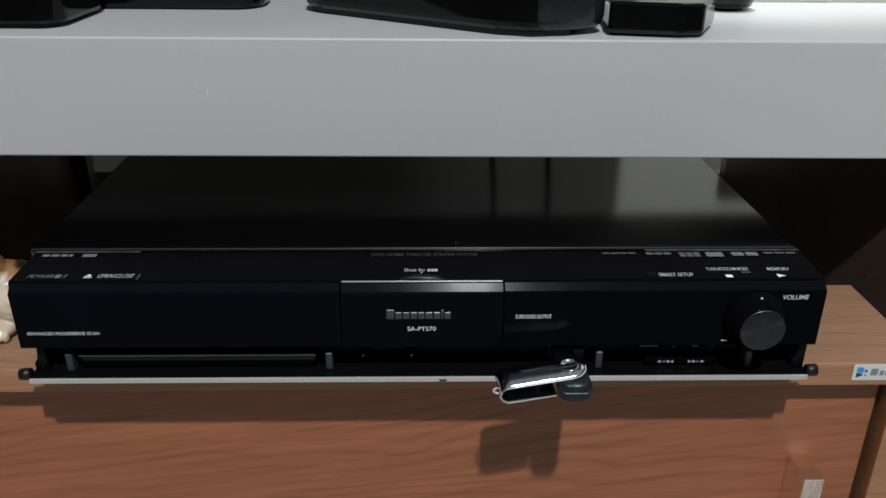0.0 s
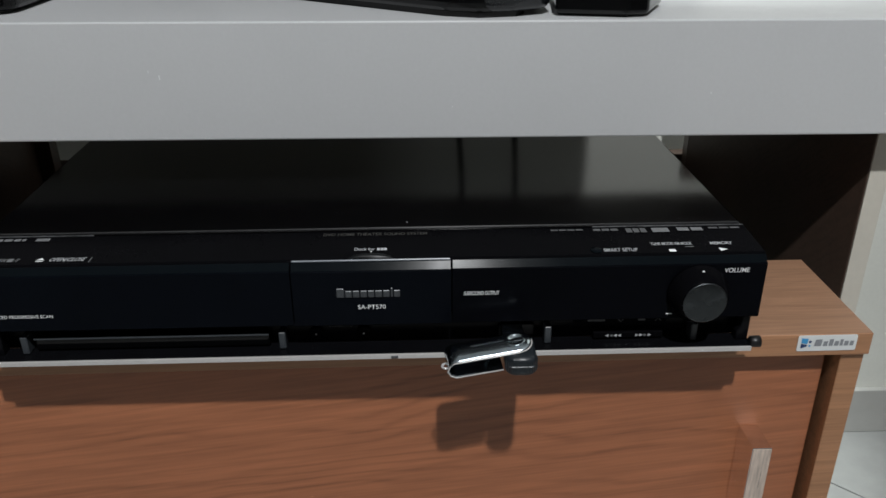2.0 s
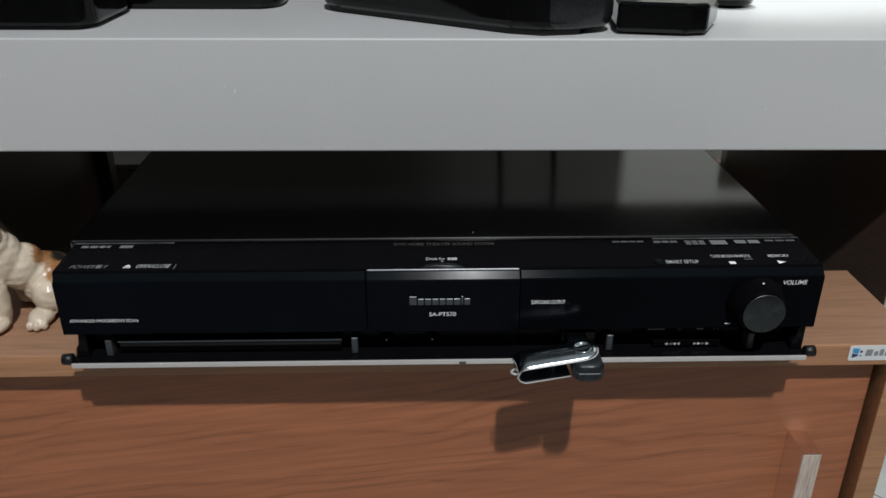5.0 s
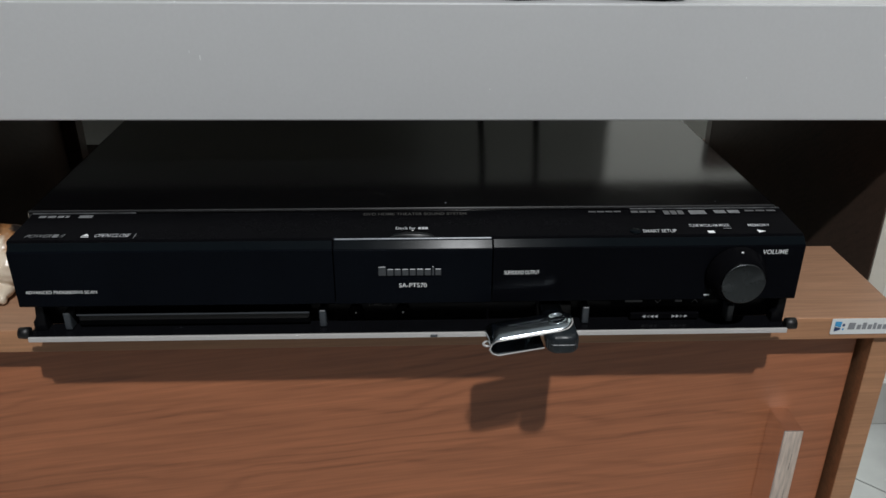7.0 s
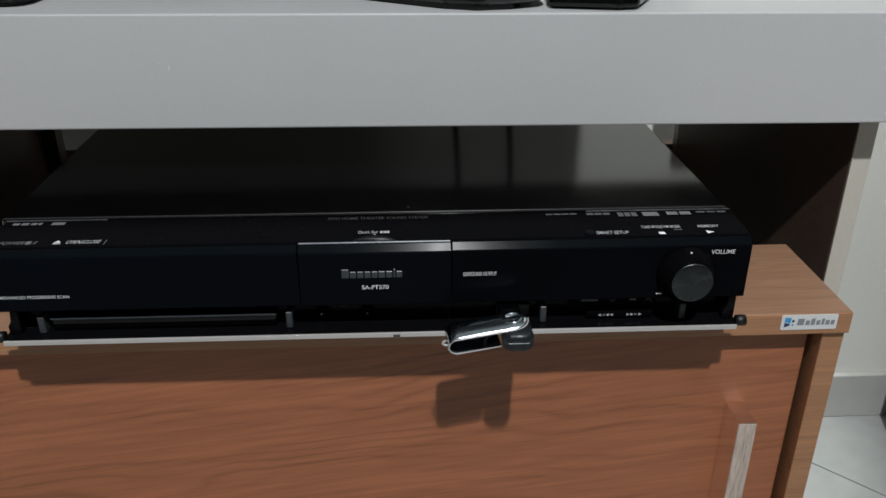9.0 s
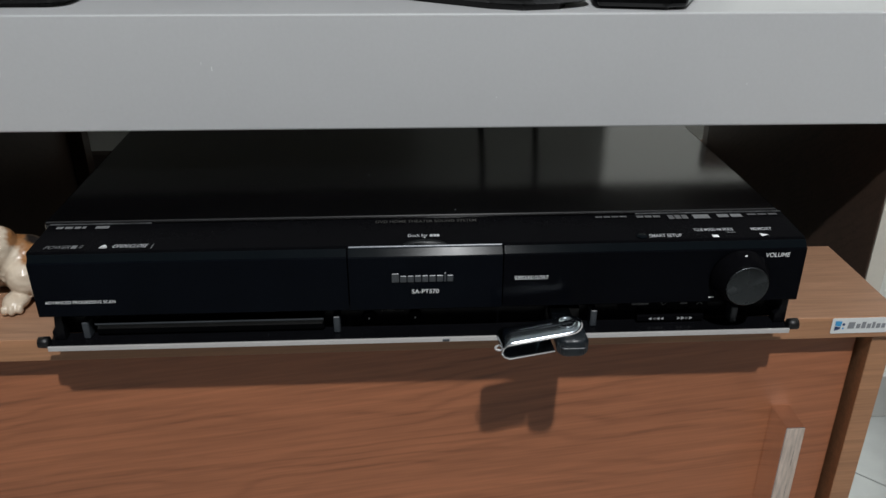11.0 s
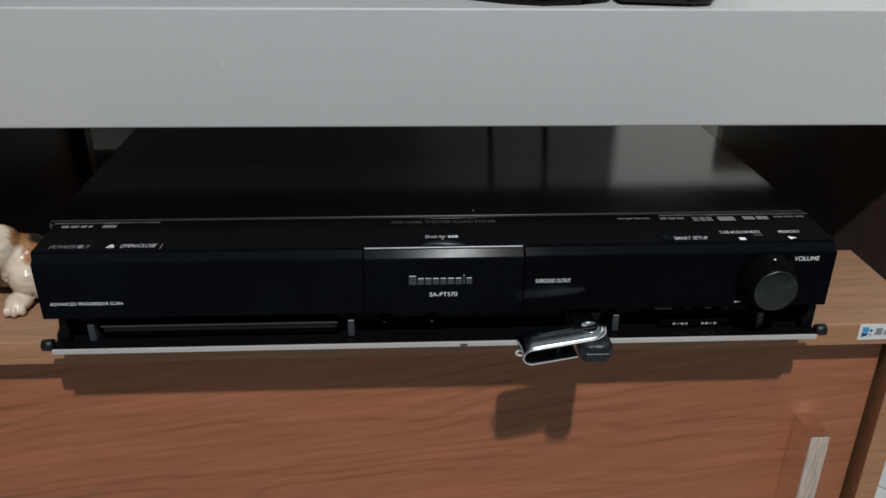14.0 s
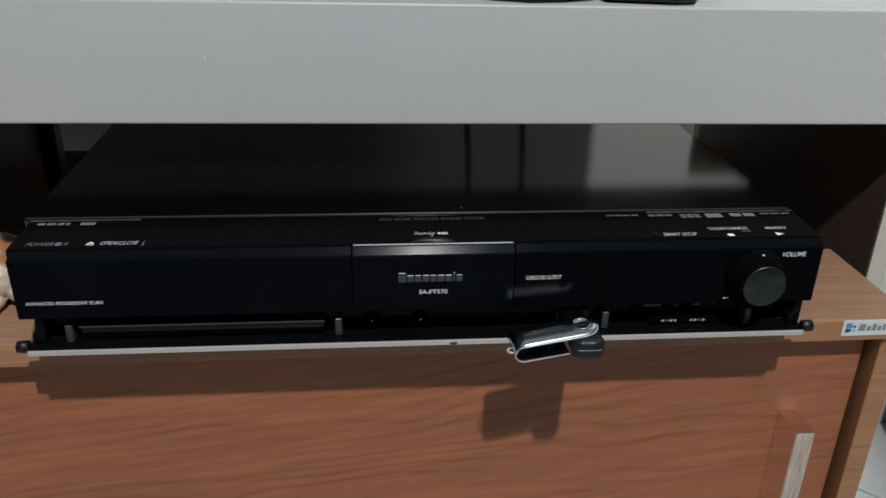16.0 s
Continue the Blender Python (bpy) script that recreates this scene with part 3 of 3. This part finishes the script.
for x, up in ((0.1415, -1), (0.1630, 1)):
    for side in (-1, 1):
        mark([(x, 0.0189 + up * 0.0010), (x + side * 0.0018, 0.0189 - up * 0.0010), (x + side * 0.0018, 0.0184 - up * 0.0010), (x, 0.0184 + up * 0.0010)], M_FAINT2, unit, y=0.0083, name="arrow_mark")
part("legend_plate", box(0.1260, 0.1660, 0.0063, 0.0084, 0.0080, 0.0118, 0.0004, 1), M_STRIP, unit)

# ---- flash drive ----
drive = thing("usb_flash_drive", (0.0783, -0.0229, H + 0.0199), "swivel flash drive with steel cover plugged into the receiver", "flash drive")
part("plug", box(-0.006, 0.006, 0.0125, 0.0335, -0.0042, 0.0006, 0.0004, 1), M_CHROME, drive)
part("body", prism(rounded(-0.0068, 0.0098, -0.0140, 0.0130, 0.0056, 6), "z", -0.0080, 0.0034, 0.0030, 5), M_SLATE, drive, "slate black rounded plastic body")
part("ridge", prism(rounded(-0.0052, 0.0082, -0.0144, -0.0110, 0.0014, 4), "z", -0.0022, -0.0012, 0.0003, 1), M_RIB, drive)
CL, CW, CH, CT = 0.0340, 0.0084, 0.0047, 0.0006


def swivel_cover():
    """A steel strip folded round one end: a bowed top plate with a rounded tip, a pointed bend and a lower plate."""
    bm = bmesh.new()
    line = [(-0.0090, -CH), (-CL, -CH), (-CL - 0.0028, -CH * 0.62), (-CL - 0.0042, 0.0), (-CL - 0.0028, CH * 0.62), (-CL, CH)]
    line += [(-CL + (CL + CW) * k / 14, CH) for k in range(1, 15)]
    grid = []
    for x, z in line:
        half = CW if x <= 0 else max(0.0010, math.sqrt(max(0.0, CW * CW - x * x)))
        bow = 0.0022 if z > CH * 0.9 else -0.0006 if z < -CH * 0.9 else 0.0
        grid.append([bm.verts.new((x, half * (j / 5 - 1), z + bow * (1 - (half * (j / 5 - 1) / CW) ** 2))) for j in range(11)])
    for p, q in zip(grid, grid[1:]):
        for j in range(10):
            bm.faces.new((p[j], p[j + 1], q[j + 1], q[j]))
    bmesh.ops.recalc_face_normals(bm, faces=bm.faces)
    bmesh.ops.solidify(bm, geom=bm.faces[:], thickness=CT)
    return bm


cover = part("cover", swivel_cover(), M_CHROME, drive, "brushed steel swivel cover", True)
cover.rotation_euler = (radians(5), radians(-7.4), radians(4.0))
edge = [(-0.0090, -CW, -CH), (-CL, -CW, -CH), (-CL - 0.0028, -CW, -CH * 0.62), (-CL - 0.0042, -CW, 0.0), (-CL - 0.0028, -CW, CH * 0.62), (-CL, -CW, CH)]
edge += [(-CL + CL * k / 6, -CW, CH) for k in range(1, 7)]
edge += [(CW * math.sin(radians(a)), -CW * math.cos(radians(a)), CH) for a in range(15, 106, 15)]
part("cover_rim", tube(edge, 0.00042), M_SILVER, cover, "bright folded edge", True)
part("pivot", lathe([(0.0052, CH + 0.0012), (0.0051, CH + 0.0026), (0.0042, CH + 0.0027), (0.0040, CH + 0.0022), (0.0005, CH + 0.0020)], 36, "z"), M_CHROME, cover, "raised pivot ring", True)
part("key_loop", tube([(-CL - 0.0040 - 0.0026 * math.sin(a * 0.524), 0.0022 * math.cos(a * 0.524) - 0.002, -0.0008) for a in range(7)], 0.0007), M_SILVER, cover, "", True)

# ---- dog figurine ----
DOG_X, DOG_Y = -0.270, 0.068
dog_colours = {"cream": (0.66, 0.56, 0.44), "tan": (0.33, 0.15, 0.055), "black": (0.018, 0.015, 0.014), "pink": (0.50, 0.07, 0.09), "grey": (0.20, 0.17, 0.15)}
HEAD = Vector((-0.0195, -0.013, 0.0742))
HEAD_TURN = pose(0, 0, 0, 0, 0, 23) @ pose(0, 0, 0, -15, 0, 0)


# lumps: place (x to the viewer's right, y away, z up), radii, turn about y
dog_lumps = [
    ((0.013, 0.012, 0.020), (0.0180, 0.020, 0.0185), 0), ((0.001, 0.003, 0.034), (0.0132, 0.0148, 0.0160), 25), ((0.009, 0.009, 0.026), (0.0142, 0.0162, 0.0142), 30),
    ((-0.0100, -0.003, 0.043), (0.0165, 0.0140, 0.0190), 16), ((-0.0125, -0.007, 0.054), (0.0150, 0.0130, 0.0140), 8), ((-0.0165, -0.009, 0.043), (0.0150, 0.0120, 0.0150), 0),
    ((-0.0155, -0.010, 0.033), (0.0128, 0.0100, 0.0140), 10),
    ((-0.0215, -0.010, 0.018), (0.0058, 0.0062, 0.020), 6), ((-0.0085, -0.015, 0.019), (0.0064, 0.0068, 0.021), 0),
    ((-0.0240, -0.016, 0.0050), (0.0078, 0.0090, 0.0050), 0), ((-0.0100, -0.0225, 0.0052), (0.0078, 0.0095, 0.0052), 0),
    ((0.0185, 0.000, 0.017), (0.0125, 0.0150, 0.0130), 0), ((0.0140, -0.012, 0.0055), (0.0080, 0.0110, 0.0055), 0), ((0.0270, 0.002, 0.010), (0.008, 0.014, 0.010), 0),
    ((0.031, -0.002, 0.0040), (0.0035, 0.012, 0.0038), 0), ((-0.006, 0.020, 0.010), (0.009, 0.012, 0.010), 0),
    ((-0.0135, -0.0312, 0.0038), (0.0024, 0.0028, 0.0034), 0), ((-0.0088, -0.0314, 0.0038), (0.0024, 0.0028, 0.0034), 0), ((-0.0168, -0.0285, 0.0038), (0.0022, 0.0028, 0.0033), 0),
    ((-0.0272, -0.0245, 0.0036), (0.0022, 0.0028, 0.0032), 0), ((-0.0228, -0.0250, 0.0036), (0.0022, 0.0028, 0.0032), 0),
    ((0.0105, -0.0220, 0.0038), (0.0023, 0.0030, 0.0034), 0), ((0.0150, -0.0225, 0.0038), (0.0023, 0.0030, 0.0034), 0), ((0.0190, -0.0205, 0.0038), (0.0022, 0.0030, 0.0033), 0),
]
# the head, before it is turned: skull, brow, muzzle, jowls, nose, jaw, tongue, ears
head_lumps = [
    ((0, 0.002, 0.000), (0.0145, 0.0140, 0.0135), 0), ((0, -0.003, 0.005), (0.0120, 0.0110, 0.0085), 0),
    ((0, -0.013, -0.0035), (0.0078, 0.0105, 0.0068), 0), ((0.0046, -0.0148, -0.0075), (0.0053, 0.0072, 0.0072), 0), ((-0.0046, -0.0148, -0.0075), (0.0053, 0.0072, 0.0072), 0),
    ((0, -0.0232, 0.0010), (0.0040, 0.0028, 0.0030), 0), ((0, -0.0110, -0.0135), (0.0060, 0.0080, 0.0030), 0), ((0.0005, -0.0165, -0.0128), (0.0034, 0.0055, 0.0022), 0),
    ((-0.0134, 0.001, -0.0010), (0.0030, 0.0080, 0.0120), 14), ((0.0134, 0.001, -0.0010), (0.0032, 0.0080, 0.0125), -14), ((0.0148, -0.001, -0.0100), (0.0030, 0.0070, 0.0068), -20), ((-0.0146, -0.001, -0.0095), (0.0028, 0.0068, 0.0062), 18),
]


def dog_figurine():
    """One joined, smoothed figure of a seated dog, glazed and painted."""
    bm = bmesh.new()
    for (x, y, z), r, turn in dog_lumps:
        m = pose(x, y, z, 0, turn, 0) @ Matrix.Diagonal((*r, 1))
        bmesh.ops.create_icosphere(bm, subdivisions=3, radius=1, matrix=m)
    for p, r, turn in head_lumps:
        m = Matrix.Translation(HEAD) @ HEAD_TURN @ Matrix.Scale(1.06, 4) @ pose(*p, 0, turn, 0) @ Matrix.Diagonal((*r, 1))
        bmesh.ops.create_icosphere(bm, subdivisions=3, radius=1, matrix=m)
    me = bpy.data.meshes.new("lumps")
    bm.to_mesh(me)
    bm.free()
    tmp = bpy.data.objects.new("lumps", me)
    scene.collection.objects.link(tmp)
    rem = tmp.modifiers.new("join", "REMESH")
    rem.mode, rem.voxel_size, rem.use_smooth_shade = "VOXEL", 0.0008, True
    smo = tmp.modifiers.new("soften", "SMOOTH")
    smo.factor, smo.iterations = 0.5, 3
    bpy.context.view_layer.update()
    out = bpy.data.meshes.new_from_object(tmp.evaluated_get(bpy.context.evaluated_depsgraph_get()))
    bpy.data.objects.remove(tmp)
    out.name = "dog_figurine"
    paint = out.color_attributes.new("paint", "FLOAT_COLOR", "POINT")
    spots = [  # colour, place, radii
        ("tan", (0.012, 0.020, 0.042), (0.013, 0.016, 0.013)), ("tan", (0.024, 0.014, 0.032), (0.010, 0.016, 0.011)),
        ("black", (0.017, 0.026, 0.036), (0.010, 0.012, 0.008)), ("tan", (0.015, 0.008, 0.042), (0.0070, 0.011, 0.0070)), ("tan", (0.024, 0.004, 0.030), (0.0075, 0.012, 0.0080)), ("black", (0.021, 0.016, 0.037), (0.0055, 0.009, 0.0045)),
    ]
    face = [
        ("tan", (0.0105, 0.003, 0.008), (0.0088, 0.018, 0.011)), ("tan", (0.0150, 0.000, -0.004), (0.0042, 0.007, 0.013)),
        ("tan", (-0.0070, 0.004, 0.012), (0.0055, 0.012, 0.004)),
        ("grey", (-0.0165, 0.001, -0.0045), (0.0056, 0.010, 0.016)), ("black", (0.0175, 0.0065, -0.004), (0.0040, 0.0040, 0.012)),
        ("black", (0.0090, -0.0100, -0.0010), (0.0036, 0.009, 0.0115)), ("black", (-0.0092, -0.0100, 0.0020), (0.0030, 0.008, 0.0060)),
        ("black", (0, -0.0240, 0.0010), (0.0050, 0.0055, 0.0040)), ("black", (-0.0042, -0.0205, -0.0042), (0.0042, 0.006, 0.0060)),
        ("black", (0.0, -0.0150, -0.0118), (0.0085, 0.009, 0.0012)), ("pink", (0.0005, -0.0180, -0.0132), (0.0044, 0.0060, 0.0026)),
    ]
    back = HEAD_TURN.to_3x3().transposed()
    co = np.empty(len(out.vertices) * 3)
    out.vertices.foreach_get("co", co)
    co = co.reshape(-1, 3)
    out_normal = np.empty(len(out.vertices) * 3)
    out.vertices.foreach_get("normal", out_normal)
    fold = np.array([noise.noise(Vector((p[0] * 150, p[1] * 150, p[2] * 300))) * (0.0001 if p[2] > 0.058 else 0.0004) for p in co])
    co = co + out_normal.reshape(-1, 3) * fold[:, None]
    out.vertices.foreach_set("co", co.ravel())
    local = (co - np.array(HEAD)) @ np.array(back).T / 1.06
    grain = np.array([noise.noise(Vector(p) * 420) for p in co])
    wash = np.array([noise.noise(Vector(p) * 160) for p in co])
    tone = np.tile(np.array(dog_colours["cream"]), (len(co), 1))
    for where, group in ((co, spots), (local, face)):
        for name, p, r in group:
            d = np.sqrt((((where - np.array(p)) / np.array(r)) ** 2).sum(1)) + 0.18 * grain
            k = np.clip((1.15 - d) / 0.3, 0, 1)[:, None]
            tone = tone * (1 - k) + np.array(dog_colours[name]) * k
    k = (np.clip(wash * 1.2, 0, 0.35) * 0.6)[:, None]
    tone = tone * (1 - k) + np.array((0.36, 0.24, 0.15)) * k
    paint.data.foreach_set("color", np.hstack([tone, np.ones((len(co), 1))]).ravel())
    ob = new("dog_figurine", out)
    ob.location = (DOG_X, DOG_Y, H)
    m = bpy.data.materials.new("glazed_painted_resin")
    m.use_nodes = True
    n, link = m.node_tree.nodes, m.node_tree.links.new
    att = n.new("ShaderNodeVertexColor")
    att.layer_name = "paint"
    b = n["Principled BSDF"]
    link(att.outputs[0], b.inputs["Base Color"])
    b.inputs["Roughness"].default_value = 0.28
    tex, bump = n.new("ShaderNodeTexNoise"), n.new("ShaderNodeBump")
    co = n.new("ShaderNodeTexCoord")
    link(co.outputs["Object"], tex.inputs["Vector"])
    tex.inputs["Scale"].default_value = 420
    bump.inputs["Strength"].default_value, bump.inputs["Distance"].default_value = 0.3, 0.0006
    link(tex.outputs[0], bump.inputs["Height"])
    link(bump.outputs[0], b.inputs["Normal"])
    out.materials.append(m)
    return tagged(ob, label="glazed seated dog figurine, cream with tan and black patches", category="figurine")


dog_figurine()


# ---- things on the bench top ----
ST = H + 0.171
tv = thing("television", (0, 0, ST), "black television on a low glossy stand, on the bench", "television")
tv.rotation_euler = (0, SAG, 0)
part("stand_foot", prism(rounded(-0.50, -0.112, 0.207, 0.262, 0.020, 6), "z", 0.0, 0.017, 0.004), M_GLOSS, tv, "glossy black stand foot")
part("neck", box(-0.30, -0.20, 0.236, 0.256, 0.0165, 0.13, 0.004), M_GLOSS, tv)
part("screen_case", box(-1.12, 0.205, 0.226, 0.262, 0.085, 0.92, 0.006), M_GLOSS, tv, "thin black screen case")

# unseen block added behind the screen to keep the wall there dark
part("rear_light_block", prism([(-0.98, 0.262), (0.12, 0.262), (0.10, 0.372), (-0.02, 0.400), (-0.85, 0.400), (-0.95, 0.372)], "z", 0.12, 0.80, 0.006), M_MATT, tv, "unseen matt black block shading the wall behind the screen")

player = thing("set_top_box", (0, 0, ST), "black set-top box with a rounded corner, on the bench", "set-top box")
player.rotation_euler = (0, SAG, 0)
part("case", prism(rounded(-0.46, -0.2165, 0.123, 0.203, 0.014, 6), "z", 0.002, 0.040, 0.003), M_GLOSS, player)
part("base", prism(rounded(-0.455, -0.2225, 0.128, 0.198, 0.010, 6), "z", 0.0, 0.0022), M_MATT, player)

wedge = thing("game_console", (0.0, 0.0, ST), "glossy black wedge-shaped console lying askew on the bench", "console")
wedge.rotation_euler = (0, SAG, 0)
case = prism([(-0.082, 0.206), (-0.070, 0.192), (0.045, 0.110), (0.066, 0.1035), (0.086, 0.1075), (0.108, 0.1175), (0.1125, 0.130), (0.098, 0.200), (0.060, 0.240), (-0.060, 0.240)], "z", 0.003, 0.034, 0.006, 3)
part("case", case, M_GLOSS, wedge)
part("end_cap", prism([(0.0655, 0.1022), (0.087, 0.1062), (0.1095, 0.1168), (0.1138, 0.130), (0.092, 0.150), (0.070, 0.126)], "z", 0.0025, 0.037, 0.008, 3), M_SMOKE, wedge, "smoky polished end cap", True)
part("rim", prism([(-0.076, 0.207), (-0.066, 0.196), (0.047, 0.115), (0.066, 0.108), (0.089, 0.113), (0.095, 0.124), (0.089, 0.198), (0.058, 0.235), (-0.058, 0.235)], "z", 0.0, 0.0032), M_MATT, wedge)

modem = thing("black_modem", (0.0, 0.0, ST), "small glossy black modem with labels on its top, on the bench", "modem")
modem.rotation_euler = (0, SAG, 0)
part("case", prism([(0.1145, 0.124), (0.1125, 0.1130), (0.154, 0.1050), (0.168, 0.108), (0.188, 0.150), (0.185, 0.164), (0.120, 0.176)], "z", 0.0015, 0.020, 0.0028, 3), M_GLOSS, modem)
part("foot", prism([(0.116, 0.122), (0.156, 0.109), (0.183, 0.150), (0.123, 0.170)], "z", 0.0, 0.0018), M_MATT, modem)
bar(0.118, 0.126, 0.126, 0.134, M_PINK, modem, z=0.0206, name="pink_label")
bar(0.128, 0.150, 0.124, 0.136, M_SILVER, modem, z=0.0206, name="silver_label")

ball = thing("gadget", (0.222, 0.232, ST - 0.0019), "small round black plastic gadget on the bench", "gadget")
ball.rotation_euler = (0, SAG, 0)
part("body", lathe([(0.012, 0.0), (0.019, 0.003), (0.022, 0.010), (0.021, 0.018), (0.014, 0.025), (0.002, 0.028)], 40, "z"), M_GLOSS, ball, "", True)

speaker = thing("floor_speaker", (0.690, 0.33, 0.0), "low dark speaker standing on the floor by the wall", "speaker")
part("cabinet_body", box(-0.05, 0.09, -0.08, 0.09, 0.012, 0.27, 0.012), M_MATT, speaker)
part("base", box(-0.045, 0.085, -0.075, 0.085, 0.0, 0.0121, 0.002), M_MATT, speaker)

# ---- cables behind the receiver ----
for x, k in ((0.070, 0.006), (0.130, 0.005)):
    cable = tube([(x + k * math.sin(i * 0.5), 0.438 + 0.006 * math.sin(i * 0.35), H + 0.33 - i * 0.035) for i in range(22)], 0.0032)
    tagged(part("hanging_cable", cable, M_CABLE, None, "", True), label="black cable hanging down behind the bench", category="cable", group="cables behind the bench")

# ---- floor tiles, laid askew ----
TILE = 0.45
turn = pose(0.442 + 0.16, 0.442 - 0.16, 0, 0, 0, 45)
tile_mesh = bpy.data.meshes.new("tile")
bm = box(0.001, TILE - 0.001, 0.001, TILE - 0.001, -0.0028, 0.0, 0.0006, 1)
bm.to_mesh(tile_mesh)
bm.free()
tile_mesh.materials.append(M_TILE)
for i in range(-16, 16):
    for j in range(-16, 16):
        m = turn @ Matrix.Translation((i * TILE, j * TILE, 0))
        corners = [m @ Vector((a * TILE, b * TILE, 0)) for a in (0, 1) for b in (0, 1)]
        xs, ys = [c.x for c in corners], [c.y for c in corners]
        if max(xs) < ROOM_X0 + 0.02 or min(xs) > ROOM_X1 - 0.02 or max(ys) < ROOM_Y0 + 0.02 or min(ys) > ROOM_Y1 - 0.02:
            continue
        data = tile_mesh
        if min(xs) < ROOM_X0 or max(xs) > ROOM_X1 or min(ys) < ROOM_Y0 or max(ys) > ROOM_Y1:
            cut = bmesh.new()
            cut.from_mesh(tile_mesh)
            cut.transform(m)
            for place, out in (((ROOM_X0, 0, 0), (-1, 0, 0)), ((ROOM_X1, 0, 0), (1, 0, 0)), ((0, ROOM_Y0, 0), (0, -1, 0)), ((0, ROOM_Y1, 0), (0, 1, 0))):
                bmesh.ops.bisect_plane(cut, geom=cut.verts[:] + cut.edges[:] + cut.faces[:], plane_co=place, plane_no=out, clear_outer=True)
            if not cut.faces:
                cut.free()
                continue
            cut.transform(m.inverted())
            data = bpy.data.meshes.new("tile")
            cut.to_mesh(data)
            cut.free()
            data.materials.append(M_TILE)
        ob = new("tile", data)
        ob.parent, ob.matrix_basis = floor, m
